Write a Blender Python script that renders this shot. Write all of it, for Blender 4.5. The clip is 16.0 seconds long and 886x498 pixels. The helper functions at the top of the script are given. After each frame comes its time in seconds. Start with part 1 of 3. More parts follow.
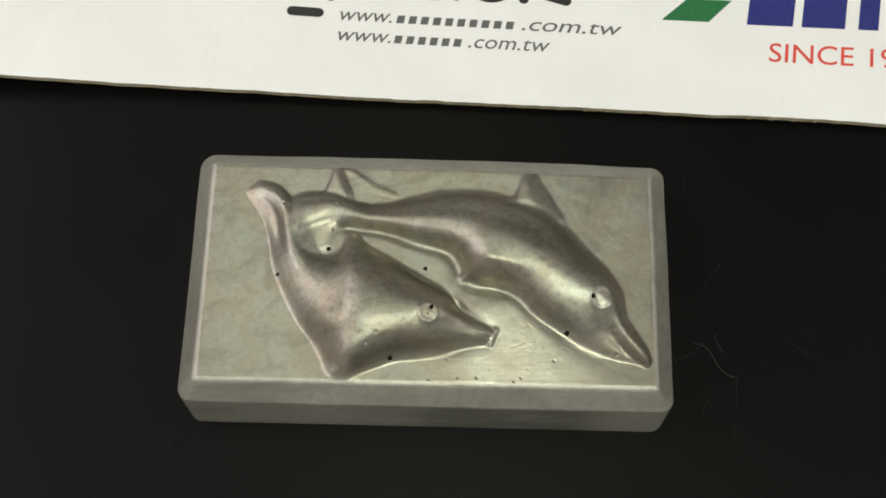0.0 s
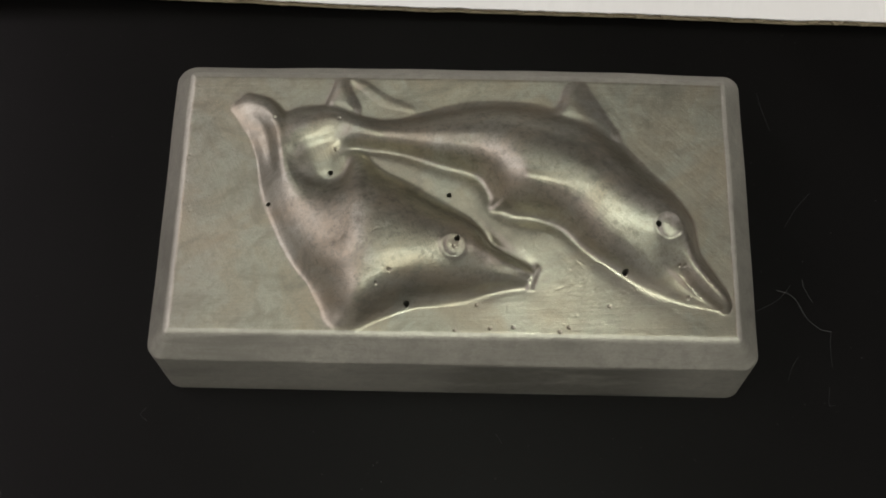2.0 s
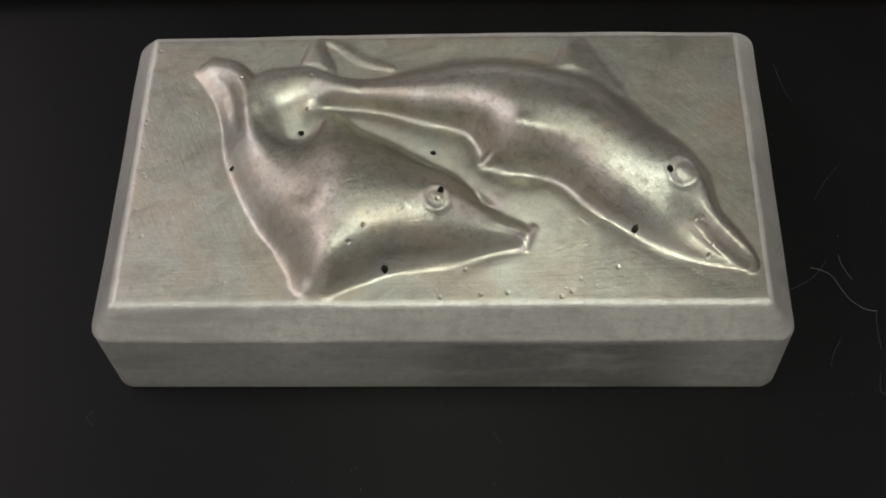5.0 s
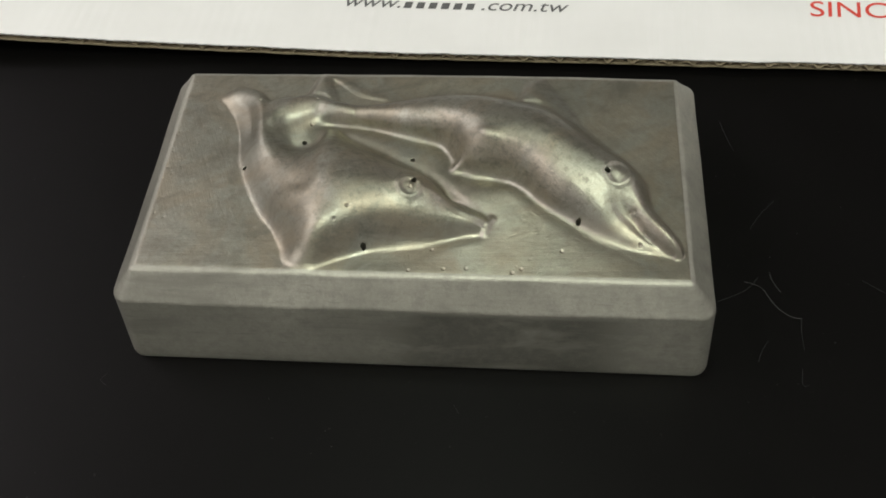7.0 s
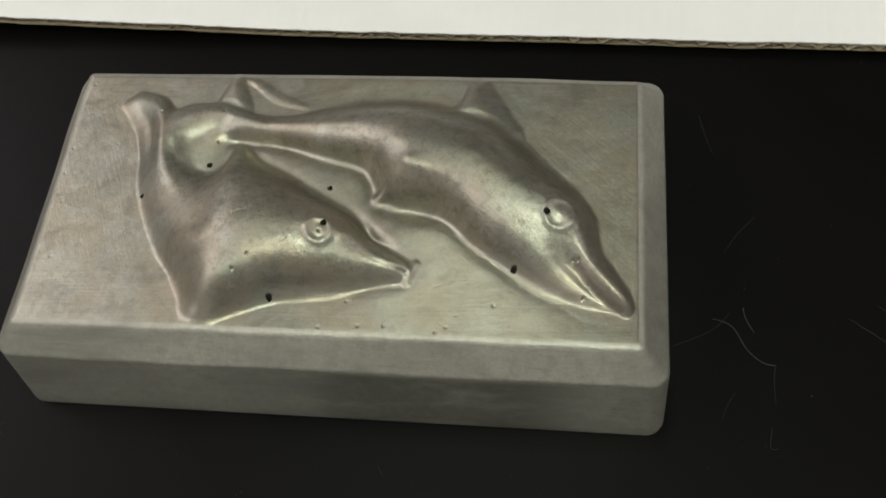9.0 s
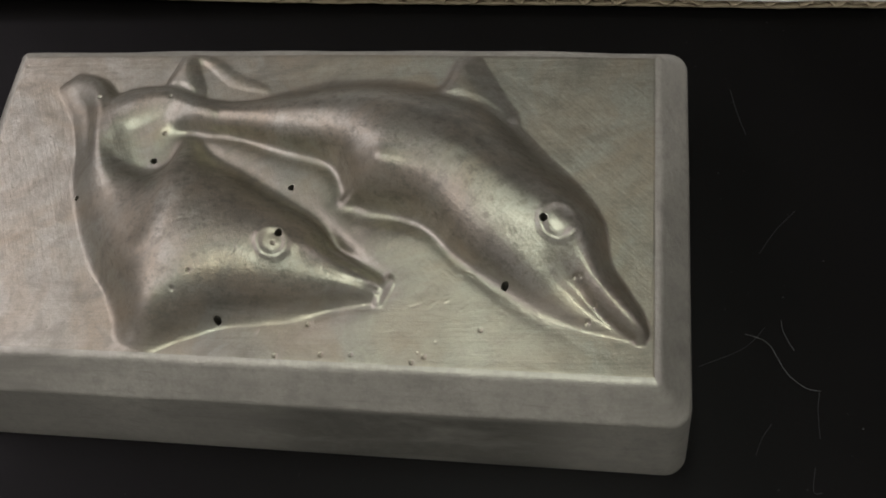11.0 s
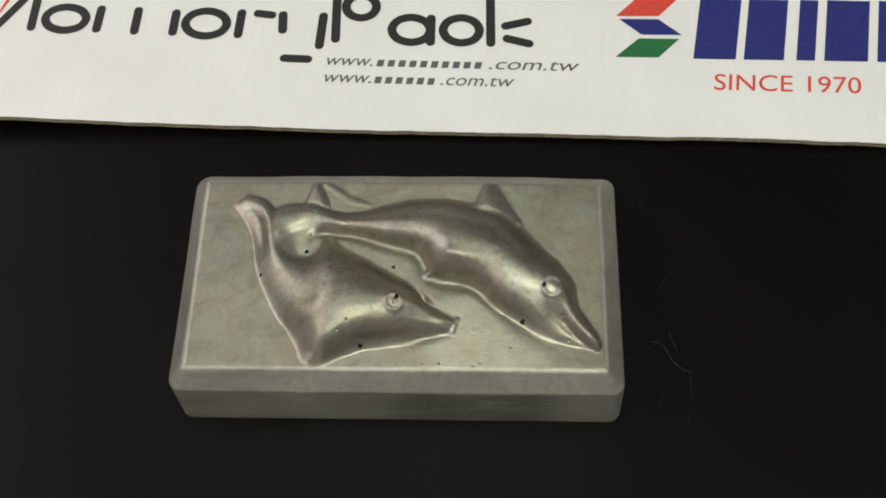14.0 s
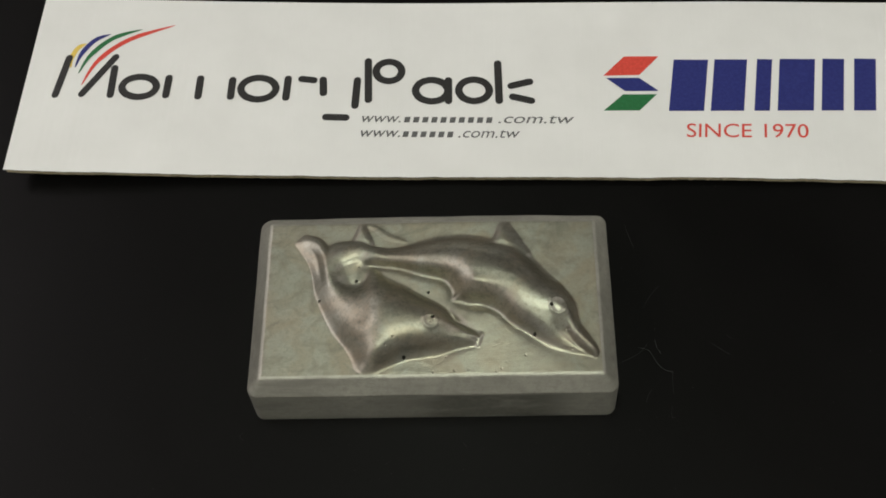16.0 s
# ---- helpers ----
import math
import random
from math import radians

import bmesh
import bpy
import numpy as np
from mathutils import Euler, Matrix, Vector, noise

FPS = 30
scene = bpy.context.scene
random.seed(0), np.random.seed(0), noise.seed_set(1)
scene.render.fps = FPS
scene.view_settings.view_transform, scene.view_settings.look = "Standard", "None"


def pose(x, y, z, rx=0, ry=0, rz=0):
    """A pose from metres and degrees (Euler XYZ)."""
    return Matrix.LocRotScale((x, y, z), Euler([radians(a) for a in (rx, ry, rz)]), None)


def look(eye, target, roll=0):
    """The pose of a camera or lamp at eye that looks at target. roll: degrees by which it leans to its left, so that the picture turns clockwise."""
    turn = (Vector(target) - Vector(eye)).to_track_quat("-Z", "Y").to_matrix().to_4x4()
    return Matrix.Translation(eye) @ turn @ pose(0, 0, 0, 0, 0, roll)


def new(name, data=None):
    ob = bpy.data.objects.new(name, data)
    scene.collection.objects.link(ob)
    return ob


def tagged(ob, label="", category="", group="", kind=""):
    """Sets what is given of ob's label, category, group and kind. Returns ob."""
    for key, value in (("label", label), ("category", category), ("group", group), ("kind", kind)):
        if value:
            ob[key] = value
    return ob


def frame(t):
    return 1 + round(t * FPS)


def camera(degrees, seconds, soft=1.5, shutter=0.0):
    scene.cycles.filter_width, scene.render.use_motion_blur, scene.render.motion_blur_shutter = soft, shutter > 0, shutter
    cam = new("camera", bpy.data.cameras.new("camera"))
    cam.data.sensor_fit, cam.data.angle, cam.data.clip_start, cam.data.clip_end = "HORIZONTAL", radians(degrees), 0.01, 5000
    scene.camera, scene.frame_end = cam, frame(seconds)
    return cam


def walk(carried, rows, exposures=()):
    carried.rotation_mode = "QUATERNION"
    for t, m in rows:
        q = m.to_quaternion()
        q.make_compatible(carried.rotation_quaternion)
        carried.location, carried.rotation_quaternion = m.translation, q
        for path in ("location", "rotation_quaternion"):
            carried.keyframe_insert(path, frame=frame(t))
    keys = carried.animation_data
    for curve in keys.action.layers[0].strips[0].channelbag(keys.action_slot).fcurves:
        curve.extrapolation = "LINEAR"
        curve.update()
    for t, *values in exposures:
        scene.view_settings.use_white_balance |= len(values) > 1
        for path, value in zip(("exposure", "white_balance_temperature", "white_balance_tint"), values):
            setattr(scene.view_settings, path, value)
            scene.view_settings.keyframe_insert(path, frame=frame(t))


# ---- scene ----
cam = camera(50.05, 16.0, soft=1.8)
PATH = [
    (0, (0.00457, 0.08463, 0.25769), (0.00142, 0.22741, -0.22148), 0.09),
    (0.5, (-0.00046, 0.08402, 0.26544), (-0.00492, 0.23255, -0.21197), -1.15),
    (1, (0.00331, 0.08095, 0.25975), (-0.00335, 0.22657, -0.21853), -2.37),
    (1.5, (0.00513, 0.07443, 0.24353), (-0.00364, 0.22125, -0.23434), -2.85),
    (2, (0.00326, 0.08081, 0.20966), (-0.01116, 0.22653, -0.26842), -4.53),
    (2.5, (0.00899, 0.09243, 0.17784), (-0.00931, 0.23518, -0.30100), -7.35),
    (3, (0.01121, 0.09046, 0.17140), (-0.00847, 0.22914, -0.30858), -7.60),
    (3.5, (0.01087, 0.08680, 0.17389), (-0.01567, 0.23473, -0.30298), -9.79),
    (4, (0.01036, 0.08171, 0.17492), (-0.01789, 0.24141, -0.29751), -9.90),
    (4.5, (0.00960, 0.07174, 0.17568), (-0.01780, 0.25366, -0.28787), -8.60),
    (5, (0.00923, 0.05934, 0.17638), (-0.01607, 0.26823, -0.27581), -6.71),
    (5.5, (0.00989, 0.04697, 0.17727), (-0.01335, 0.28185, -0.26308), -5.06),
    (6, (0.01222, 0.03708, 0.17856), (-0.01031, 0.29123, -0.25144), -4.48),
    (6.5, (0.01898, 0.02141, 0.18170), (-0.00436, 0.30359, -0.23040), -4.94),
    (7, (0.02631, 0.01331, 0.18143), (-0.02338, 0.30290, -0.22313), -6.48),
    (7.5, (0.03094, 0.01742, 0.18326), (-0.02345, 0.30236, -0.22399), -6.79),
    (8, (0.03320, 0.01322, 0.18674), (-0.02748, 0.29501, -0.22181), -8.01),
    (8.5, (0.03843, 0.03711, 0.18944), (-0.03156, 0.28347, -0.23999), -12.51),
    (9, (0.04400, 0.05640, 0.17579), (-0.02167, 0.28893, -0.26196), -12.04),
    (9.5, (0.04675, 0.06506, 0.16858), (-0.02022, 0.29112, -0.27249), -12.65),
    (10, (0.04891, 0.07167, 0.16168), (-0.02375, 0.29179, -0.28159), -14.38),
    (10.5, (0.04971, 0.07608, 0.15670), (-0.02924, 0.29029, -0.28847), -16.39),
    (11, (0.04835, 0.07814, 0.15528), (-0.03368, 0.28597, -0.29231), -17.81),
    (11.5, (0.04406, 0.07773, 0.15902), (-0.03405, 0.27818, -0.29234), -17.80),
    (12, (0.03203, 0.07433, 0.17275), (-0.02871, 0.25869, -0.28804), -15.78),
    (12.5, (0.02853, 0.05776, 0.21156), (-0.02037, 0.24987, -0.24747), -13.04),
    (13, (0.02672, 0.04988, 0.23568), (-0.01224, 0.24178, -0.22438), -11.03),
    (13.5, (0.02652, 0.04933, 0.25981), (-0.00347, 0.25204, -0.19627), -8.01),
    (14, (0.02654, 0.04594, 0.26862), (-0.00003, 0.24884, -0.18758), -6.67),
    (14.5, (0.02810, 0.04081, 0.27265), (-0.00004, 0.24464, -0.18304), -7.15),
    (15, (0.02512, 0.03822, 0.28667), (-0.00158, 0.24374, -0.16835), -6.54),
    (15.5, (0.02305, 0.03034, 0.30352), (0.00017, 0.23702, -0.15118), -6.66),
    (16, (0.01807, 0.02623, 0.32640), (-0.00349, 0.23510, -0.12737), -6.57),
]
# exposure follows the clip camera's own automatic brightness
EXPOSURES = [(0.0, -0.20, 6250, 8), (1.7, -0.22, 6250, 8), (2.0, -0.52, 6250, 14), (2.4, -0.60, 6100, 20), (2.6, -0.55, 6100, 20), (3.0, 0.08, 5880, 18), (3.7, 0.14, 5740, 17),
             (5.8, -0.42, 6050, 14), (6.0, -0.50, 6050, 13), (6.5, -0.28, 6150, 9), (9.0, -0.32, 6220, 8), (11.5, -0.65, 6000, 17), (12.2, -0.66, 5900, 17), (12.5, -0.40, 6050, 12), (13.0, -0.45, 6220, 8), (13.5, -0.52, 6220, 8),
             (14.0, -0.38, 6220, 8), (15.2, -0.30, 6240, 8), (15.5, -0.32, 6240, 8), (16.0, -0.60, 6240, 8)]
walk(cam, [(t, look(eye, target, roll)) for t, eye, target, roll in PATH], EXPOSURES)

# ---------------------------------------------------------------- light
world = bpy.data.worlds.new("room_air")
scene.world = world
world.use_nodes = True
world.node_tree.nodes["Background"].inputs[0].default_value = (0.8, 0.85, 1.0, 1)
world.node_tree.nodes["Background"].inputs[1].default_value = 0.02


def area_lamp(name, place, target, sx, sy, watts, colour):
    data = bpy.data.lights.new(name, "AREA")
    data.shape, data.size, data.size_y = "RECTANGLE", sx, sy
    data.energy, data.color = watts, colour
    ob = new(name, data)
    ob.matrix_world = look(place, target)
    return ob


area_lamp("ceiling_lamp_middle", (0.1, -0.56, 1.86), (0.1, -0.56, 0), 0.22, 0.7, 19, (0.97, 1.0, 0.82))
area_lamp("ceiling_lamp_back", (-0.12, 0.68, 1.86), (-0.12, 0.68, 0), 0.25, 0.5, 4.0, (0.96, 1.0, 0.82))
area_lamp("ceiling_lamp_front", (0.1, -1.2, 1.86), (0.1, -1.2, 0), 1.2, 0.35, 3.5, (0.96, 1.0, 0.78))
area_lamp("ceiling_lamp_west", (-1.85, 0.1, 1.86), (-1.85, 0.1, 0), 1.1, 3.2, 58, (1.0, 0.89, 0.88))
area_lamp("ceiling_lamp_east", (1.8, 0.2, 1.86), (1.8, 0.2, 0), 0.3, 2.4, 15, (1.0, 0.90, 0.88))

# ---------------------------------------------------------------- materials


class Nodes:
    """A small helper that strings shader nodes together."""

    def __init__(self, name):
        self.mat = bpy.data.materials.new(name)
        self.mat.use_nodes = True
        self.tree = self.mat.node_tree
        self.bsdf = self.tree.nodes["Principled BSDF"]
        self.coord = self.tree.nodes.new("ShaderNodeTexCoord").outputs["Object"]

    def add(self, kind, **values):
        node = self.tree.nodes.new(kind)
        for key, value in values.items():
            node.inputs[key.replace("_", " ")].default_value = value
        return node

    def link(self, a, b):
        self.tree.links.new(a, b)

    def noise(self, scale, detail=4.0, rough=0.55, stretch=(1, 1, 1), turn=0.0, distortion=0.0):
        turned = self.add("ShaderNodeMapping", Rotation=(0, 0, -turn))
        self.link(self.coord, turned.inputs["Vector"])
        mapping = self.add("ShaderNodeMapping", Scale=stretch)
        self.link(turned.outputs[0], mapping.inputs["Vector"])
        node = self.add("ShaderNodeTexNoise", Scale=scale, Detail=detail, Roughness=rough, Distortion=distortion)
        self.link(mapping.outputs[0], node.inputs["Vector"])
        return node.outputs["Fac"]

    def ramp(self, fac, stops):
        node = self.tree.nodes.new("ShaderNodeValToRGB")
        while len(node.color_ramp.elements) < len(stops):
            node.color_ramp.elements.new(0.5)
        for element, (place, colour) in zip(node.color_ramp.elements, stops):
            element.position = place
            element.color = (*colour, 1) if isinstance(colour, tuple) else (colour, colour, colour, 1)
        self.link(fac, node.inputs[0])
        return node.outputs[0]

    def mix(self, fac, a, b, blend="MIX"):
        node = self.tree.nodes.new("ShaderNodeMix")
        node.data_type, node.blend_type = "RGBA", blend
        for socket, value in ((node.inputs[0], fac), (node.inputs[6], a), (node.inputs[7], b)):
            if isinstance(value, (int, float)):
                socket.default_value = value if socket == node.inputs[0] else (value, value, value, 1)
            elif isinstance(value, tuple):
                socket.default_value = (*value, 1)
            else:
                self.link(value, socket)
        return node.outputs[2]

    def math(self, op, a, b):
        node = self.tree.nodes.new("ShaderNodeMath")
        node.operation = op
        for socket, value in zip(node.inputs, (a, b)):
            if isinstance(value, (int, float)):
                socket.default_value = value
            else:
                self.link(value, socket)
        return node.outputs[0]

    def bump(self, height, distance, strength=1.0):
        node = self.add("ShaderNodeBump", Strength=strength, Distance=distance)
        self.link(height, node.inputs["Height"])
        self.link(node.outputs[0], self.bsdf.inputs["Normal"])

    def set(self, **values):
        for key, value in values.items():
            socket = self.bsdf.inputs[key.replace("_", " ")]
            if isinstance(value, (int, float)):
                socket.default_value = value
            elif isinstance(value, tuple):
                socket.default_value = (*value, 1)
            else:
                self.link(value, socket)
        return self.mat


def sanded_aluminium():
    """The cast face: grey aluminium with a cloudy oxide, greasy smudges, sanding strokes that turn with the form, and a grainy skin."""
    n = Nodes("cast_aluminium")
    tone = 0.37
    shade = lambda k: (k * tone, k * tone * 0.955, k * tone * 0.77)  # noqa: E731
    place = n.tree.nodes.new("ShaderNodeSeparateXYZ")
    n.link(n.coord, place.inputs[0])

    def between(axis, lo, hi):
        step = n.add("ShaderNodeMapRange", From_Min=lo, From_Max=hi)
        step.interpolation_type = "SMOOTHSTEP"
        n.link(place.outputs[axis], step.inputs["Value"])
        return step.outputs[0]

    cloud = n.noise(42, 5, 0.6, distortion=0.4)
    warm = n.noise(70, 4, 0.6, distortion=0.8)
    grain = n.noise(2600, 3, 0.7)
    skin = n.noise(1900, 4, 0.7)
    # strokes of the sanding: slanting on the plate's far end, along the block at both long edges, steep at the tail's end
    slanting = n.noise(1.0, 3, 0.65, (110, 2300, 300), -0.75)
    lengthwise = n.noise(1.0, 3, 0.65, (90, 2100, 300), 0.04)
    steep = n.noise(1.0, 3, 0.65, (120, 2400, 300), -1.15)
    strokes = n.mix(between(0, 0.004, 0.026), steep, slanting)
    edges = n.math("MAXIMUM", between(1, -0.013, -0.021), between(1, 0.019, 0.025))
    strokes = n.mix(edges, strokes, lengthwise)
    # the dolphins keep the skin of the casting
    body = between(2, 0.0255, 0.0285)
    base = n.ramp(cloud, [(0.3, shade(0.84)), (0.7, shade(1.10))])
    base = n.mix(n.ramp(warm, [(0.44, 0.0), (0.62, 0.85)]), base, (0.92 * tone, 0.80 * tone, 0.59 * tone))
    base = n.mix(n.ramp(warm, [(0.32, 0.45), (0.48, 0.0)]), base, (0.98 * tone, 1.03 * tone, 0.90 * tone))
    smudge = n.ramp(n.noise(95, 5, 0.68, (1, 1.7, 1), 0.45, 0.9), [(0.49, 0.0), (0.66, 0.7)])
    base = n.mix(smudge, base, shade(0.58))
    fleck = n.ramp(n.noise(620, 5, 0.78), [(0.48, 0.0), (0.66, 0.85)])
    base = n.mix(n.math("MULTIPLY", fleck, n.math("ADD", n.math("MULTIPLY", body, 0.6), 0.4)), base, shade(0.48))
    base = n.mix(n.ramp(grain, [(0.35, 0.45), (0.6, 0.0)]), base, shade(0.68))
    base = n.mix(n.ramp(strokes, [(0.5, 0.0), (0.68, 0.12)]), base, shade(1.3))
    # the large one's grimy shoulder; darker patches in the low place between the bodies
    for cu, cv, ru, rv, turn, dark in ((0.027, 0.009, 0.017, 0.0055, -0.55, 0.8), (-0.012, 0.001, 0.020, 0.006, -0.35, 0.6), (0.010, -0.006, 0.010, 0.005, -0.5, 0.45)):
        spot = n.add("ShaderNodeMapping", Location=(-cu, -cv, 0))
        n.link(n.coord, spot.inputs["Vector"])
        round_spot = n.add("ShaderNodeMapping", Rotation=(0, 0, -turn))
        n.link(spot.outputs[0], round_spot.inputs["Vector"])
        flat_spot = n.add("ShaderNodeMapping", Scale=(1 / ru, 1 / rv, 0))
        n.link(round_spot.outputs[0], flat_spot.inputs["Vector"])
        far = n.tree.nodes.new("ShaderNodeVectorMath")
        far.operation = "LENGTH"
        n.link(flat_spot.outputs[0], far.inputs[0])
        dark_patch = n.math("MULTIPLY", n.ramp(far.outputs["Value"], [(0.35, dark), (1.0, 0.0)]), n.ramp(n.noise(240, 5, 0.72), [(0.36, 0.1), (0.58, 1.0)]))
        base = n.mix(dark_patch, base, shade(0.45))
    rough = n.math("ADD", n.math("MULTIPLY", cloud, 0.16), n.math("MULTIPLY", warm, 0.16))
    rough = n.math("ADD", rough, n.math("MULTIPLY", fleck, 0.10))
    # low end by the beaks: file-worn, with the lamp's sheen painted into its colour
    filed_sheen = n.math("MULTIPLY", n.math("MULTIPLY", between(0, -0.004, 0.012), between(0, 0.052, 0.036)), n.math("MULTIPLY", between(1, -0.006, -0.014), between(2, 0.0275, 0.0262)))
    filed_sheen = n.math("MULTIPLY", filed_sheen, n.ramp(n.noise(150, 5, 0.7, (0.6, 1.3, 1), 0.2, 1.2), [(0.32, 0.15), (0.62, 1.0)]))
    base = n.mix(n.math("MULTIPLY", filed_sheen, 0.5), base, shade(1.25))
    rough = n.math("SUBTRACT", n.math("ADD", rough, 0.215), n.math("MULTIPLY", filed_sheen, 0.03))
    height = n.math("ADD", n.ramp(strokes, [(0.3, 0.0), (0.7, 0.2)]), n.math("MULTIPLY", grain, 0.45))
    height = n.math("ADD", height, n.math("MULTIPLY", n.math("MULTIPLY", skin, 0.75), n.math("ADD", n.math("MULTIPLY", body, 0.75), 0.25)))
    height = n.math("ADD", height, n.math("MULTIPLY", n.noise(230, 4, 0.6), n.math("SUBTRACT", 1.4, filed_sheen)))
    n.bump(height, 0.00009, 0.8)
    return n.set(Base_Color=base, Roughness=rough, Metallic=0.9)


def milled_aluminium():
    """The sides: duller metal with fine lines along the block, scratches, the dark table's reflection painted in, and
    bright worn edges.
    """
    n = Nodes("milled_aluminium")
    tone = 0.41
    shade = lambda k: (k * tone, k * tone * 0.97, k * tone * 0.82)  # noqa: E731
    cloud = n.noise(55, 5, 0.6)
    grain = n.noise(1500, 4, 0.7)
    lines = n.noise(1.0, 3, 0.65, (45, 900, 1500))
    base = n.ramp(cloud, [(0.3, shade(0.82)), (0.7, shade(1.12))])
    base = n.mix(n.ramp(n.noise(75, 4, 0.6, distortion=0.8), [(0.42, 0.0), (0.62, 0.6)]), base, shade(0.86))
    side = n.tree.nodes.new("ShaderNodeSeparateXYZ")
    n.link(n.coord, side.inputs[0])
    # the dark table's reflection, painted into the lower side from the middle rightwards
    reflection_smear = n.ramp(n.noise(1.0, 4, 0.6, (38, 60, 130), 0.0, 0.6), [(0.34, 0.0), (0.52, 0.9)])
    for socket, lo, hi in ((0, -0.012, 0.006), (0, 0.052, 0.034), (2, 0.0178, 0.0160)):
        step = n.add("ShaderNodeMapRange", From_Min=lo, From_Max=hi)
        step.interpolation_type = "SMOOTHSTEP"
        n.link(side.outputs[socket], step.inputs["Value"])
        reflection_smear = n.math("MULTIPLY", reflection_smear, step.outputs[0])
    base = n.mix(reflection_smear, base, shade(0.36))
    # short dark scratches and dull blotches
    base = n.mix(n.ramp(n.noise(1.0, 3, 0.6, (160, 1500, 1800)), [(0.63, 0.0), (0.70, 0.42)]), base, shade(0.5))
    base = n.mix(n.ramp(n.noise(1.0, 4, 0.6, (28, 60, 110), 0.0, 0.8), [(0.54, 0.0), (0.70, 0.6)]), base, shade(0.48))
    base = n.mix(n.ramp(lines, [(0.45, 0.0), (0.75, 0.2)]), base, shade(0.60))
    base = n.mix(n.ramp(n.noise(420, 4, 0.7), [(0.46, 0.0), (0.68, 0.6)]), base, shade(0.66))
    base = n.mix(n.ramp(grain, [(0.4, 0.0), (0.75, 0.4)]), base, shade(0.66))
    worn = n.tree.nodes.new("ShaderNodeNewGeometry").outputs["Pointiness"]
    edge = n.mix(1.0, n.ramp(worn, [(0.55, 0.0), (0.64, 1.0)]), n.ramp(n.noise(320, 3, 0.6), [(0.4, 0.2), (0.6, 1.0)]), "MULTIPLY")
    base = n.mix(edge, base, (0.52, 0.50, 0.45))
    rough = n.math("ADD", n.math("ADD", n.math("MULTIPLY", cloud, 0.2), n.math("MULTIPLY", grain, 0.2)), 0.22)
    height = n.math("ADD", n.math("MULTIPLY", lines, 0.35), n.math("ADD", grain, n.math("MULTIPLY", n.noise(260, 4, 0.65), 1.2)))
    n.bump(height, 0.00009, 0.8)
    return n.set(Base_Color=base, Roughness=rough, Metallic=0.55)


def black_laminate():
    n = Nodes("black_laminate")
    haze = n.noise(9, 5, 0.6)
    reflection_smear = n.noise(1.0, 4, 0.6, (30, 7, 10), 0.7)
    speck = n.noise(700, 2, 0.5)
    base = n.ramp(haze, [(0.3, (0.0022, 0.0020, 0.0018)), (0.75, (0.0038, 0.0035, 0.0031))])
    base = n.mix(n.ramp(speck, [(0.72, 0.0), (0.8, 0.25)]), base, (0.10, 0.10, 0.095))
    rough = n.ramp(reflection_smear, [(0.3, 0.36), (0.7, 0.46)])
    n.bump(n.noise(1600, 2, 0.5), 0.00004, 0.5)
    return n.set(Base_Color=base, Roughness=rough, Specular_IOR_Level=0.095)


def coated_paper():
    n = Nodes("white_coated_liner")
    cloud = n.noise(30, 4, 0.6)
    ribs = n.noise(1.0, 1, 0.5, (160, 3, 3))
    base = n.ramp(cloud, [(0.3, (0.78, 0.775, 0.75)), (0.7, (0.84, 0.835, 0.81))])
    n.bump(n.math("ADD", n.math("MULTIPLY", ribs, 1.0), n.math("MULTIPLY", n.noise(500, 3), 0.15)), 0.0003, 0.5)
    return n.set(Base_Color=base, Roughness=0.55)


def kraft(name, low, high):
    n = Nodes(name)
    fibre = n.noise(1.0, 4, 0.7, (300, 2400, 1200))
    n.bump(fibre, 0.0001, 0.6)
    return n.set(Base_Color=n.ramp(fibre, [(0.3, low), (0.7, high)]), Roughness=0.85)


def ink(name, colour, rough=0.5):
    n = Nodes(name)
    wear = n.noise(900, 3, 0.6)
    light = tuple(min(1.0, 1.25 * c + 0.012) for c in colour)
    return n.set(Base_Color=n.ramp(wear, [(0.35, colour), (0.75, light)]), Roughness=rough)


def plaster(name, low, high):
    n = Nodes(name)
    n.bump(n.noise(180, 4), 0.001, 0.3)
    return n.set(Base_Color=n.ramp(n.noise(2.5, 4), [(0.3, low), (0.7, high)]), Roughness=0.85)


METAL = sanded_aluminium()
METAL_SIDES = milled_aluminium()
LAMINATE = black_laminate()
PAPER = coated_paper()
KRAFT = kraft("brown_kraft_paper", (0.26, 0.215, 0.135), (0.42, 0.35, 0.23))
INK_BLACK = ink("black_ink", (0.014, 0.013, 0.012))
INK_GREY = ink("grey_ink", (0.10, 0.10, 0.098))
INK_RED = ink("red_ink", (0.60, 0.055, 0.035))
INK_BLUE = ink("blue_ink", (0.012, 0.018, 0.15))
INK_GREEN = ink("green_ink", (0.012, 0.13, 0.035))
INK_YELLOW = ink("yellow_ink", (0.72, 0.52, 0.10))
WALL_PAINT = plaster("wall_paint", (0.50, 0.49, 0.48), (0.56, 0.55, 0.54))
PALE_PAINT = plaster("pale_wall_paint", (0.66, 0.65, 0.66), (0.72, 0.71, 0.72))
CEILING_PAINT = plaster("ceiling_paint", (0.36, 0.355, 0.345), (0.42, 0.415, 0.405))
FLOOR_VINYL = plaster("floor_vinyl", (0.20, 0.19, 0.18), (0.26, 0.25, 0.24))
LINT = ink("lint", (0.03, 0.03, 0.03), 0.9)
PALE_LINT = ink("pale_lint", (0.11, 0.11, 0.11), 0.9)

# ---------------------------------------------------------------- mesh helpers


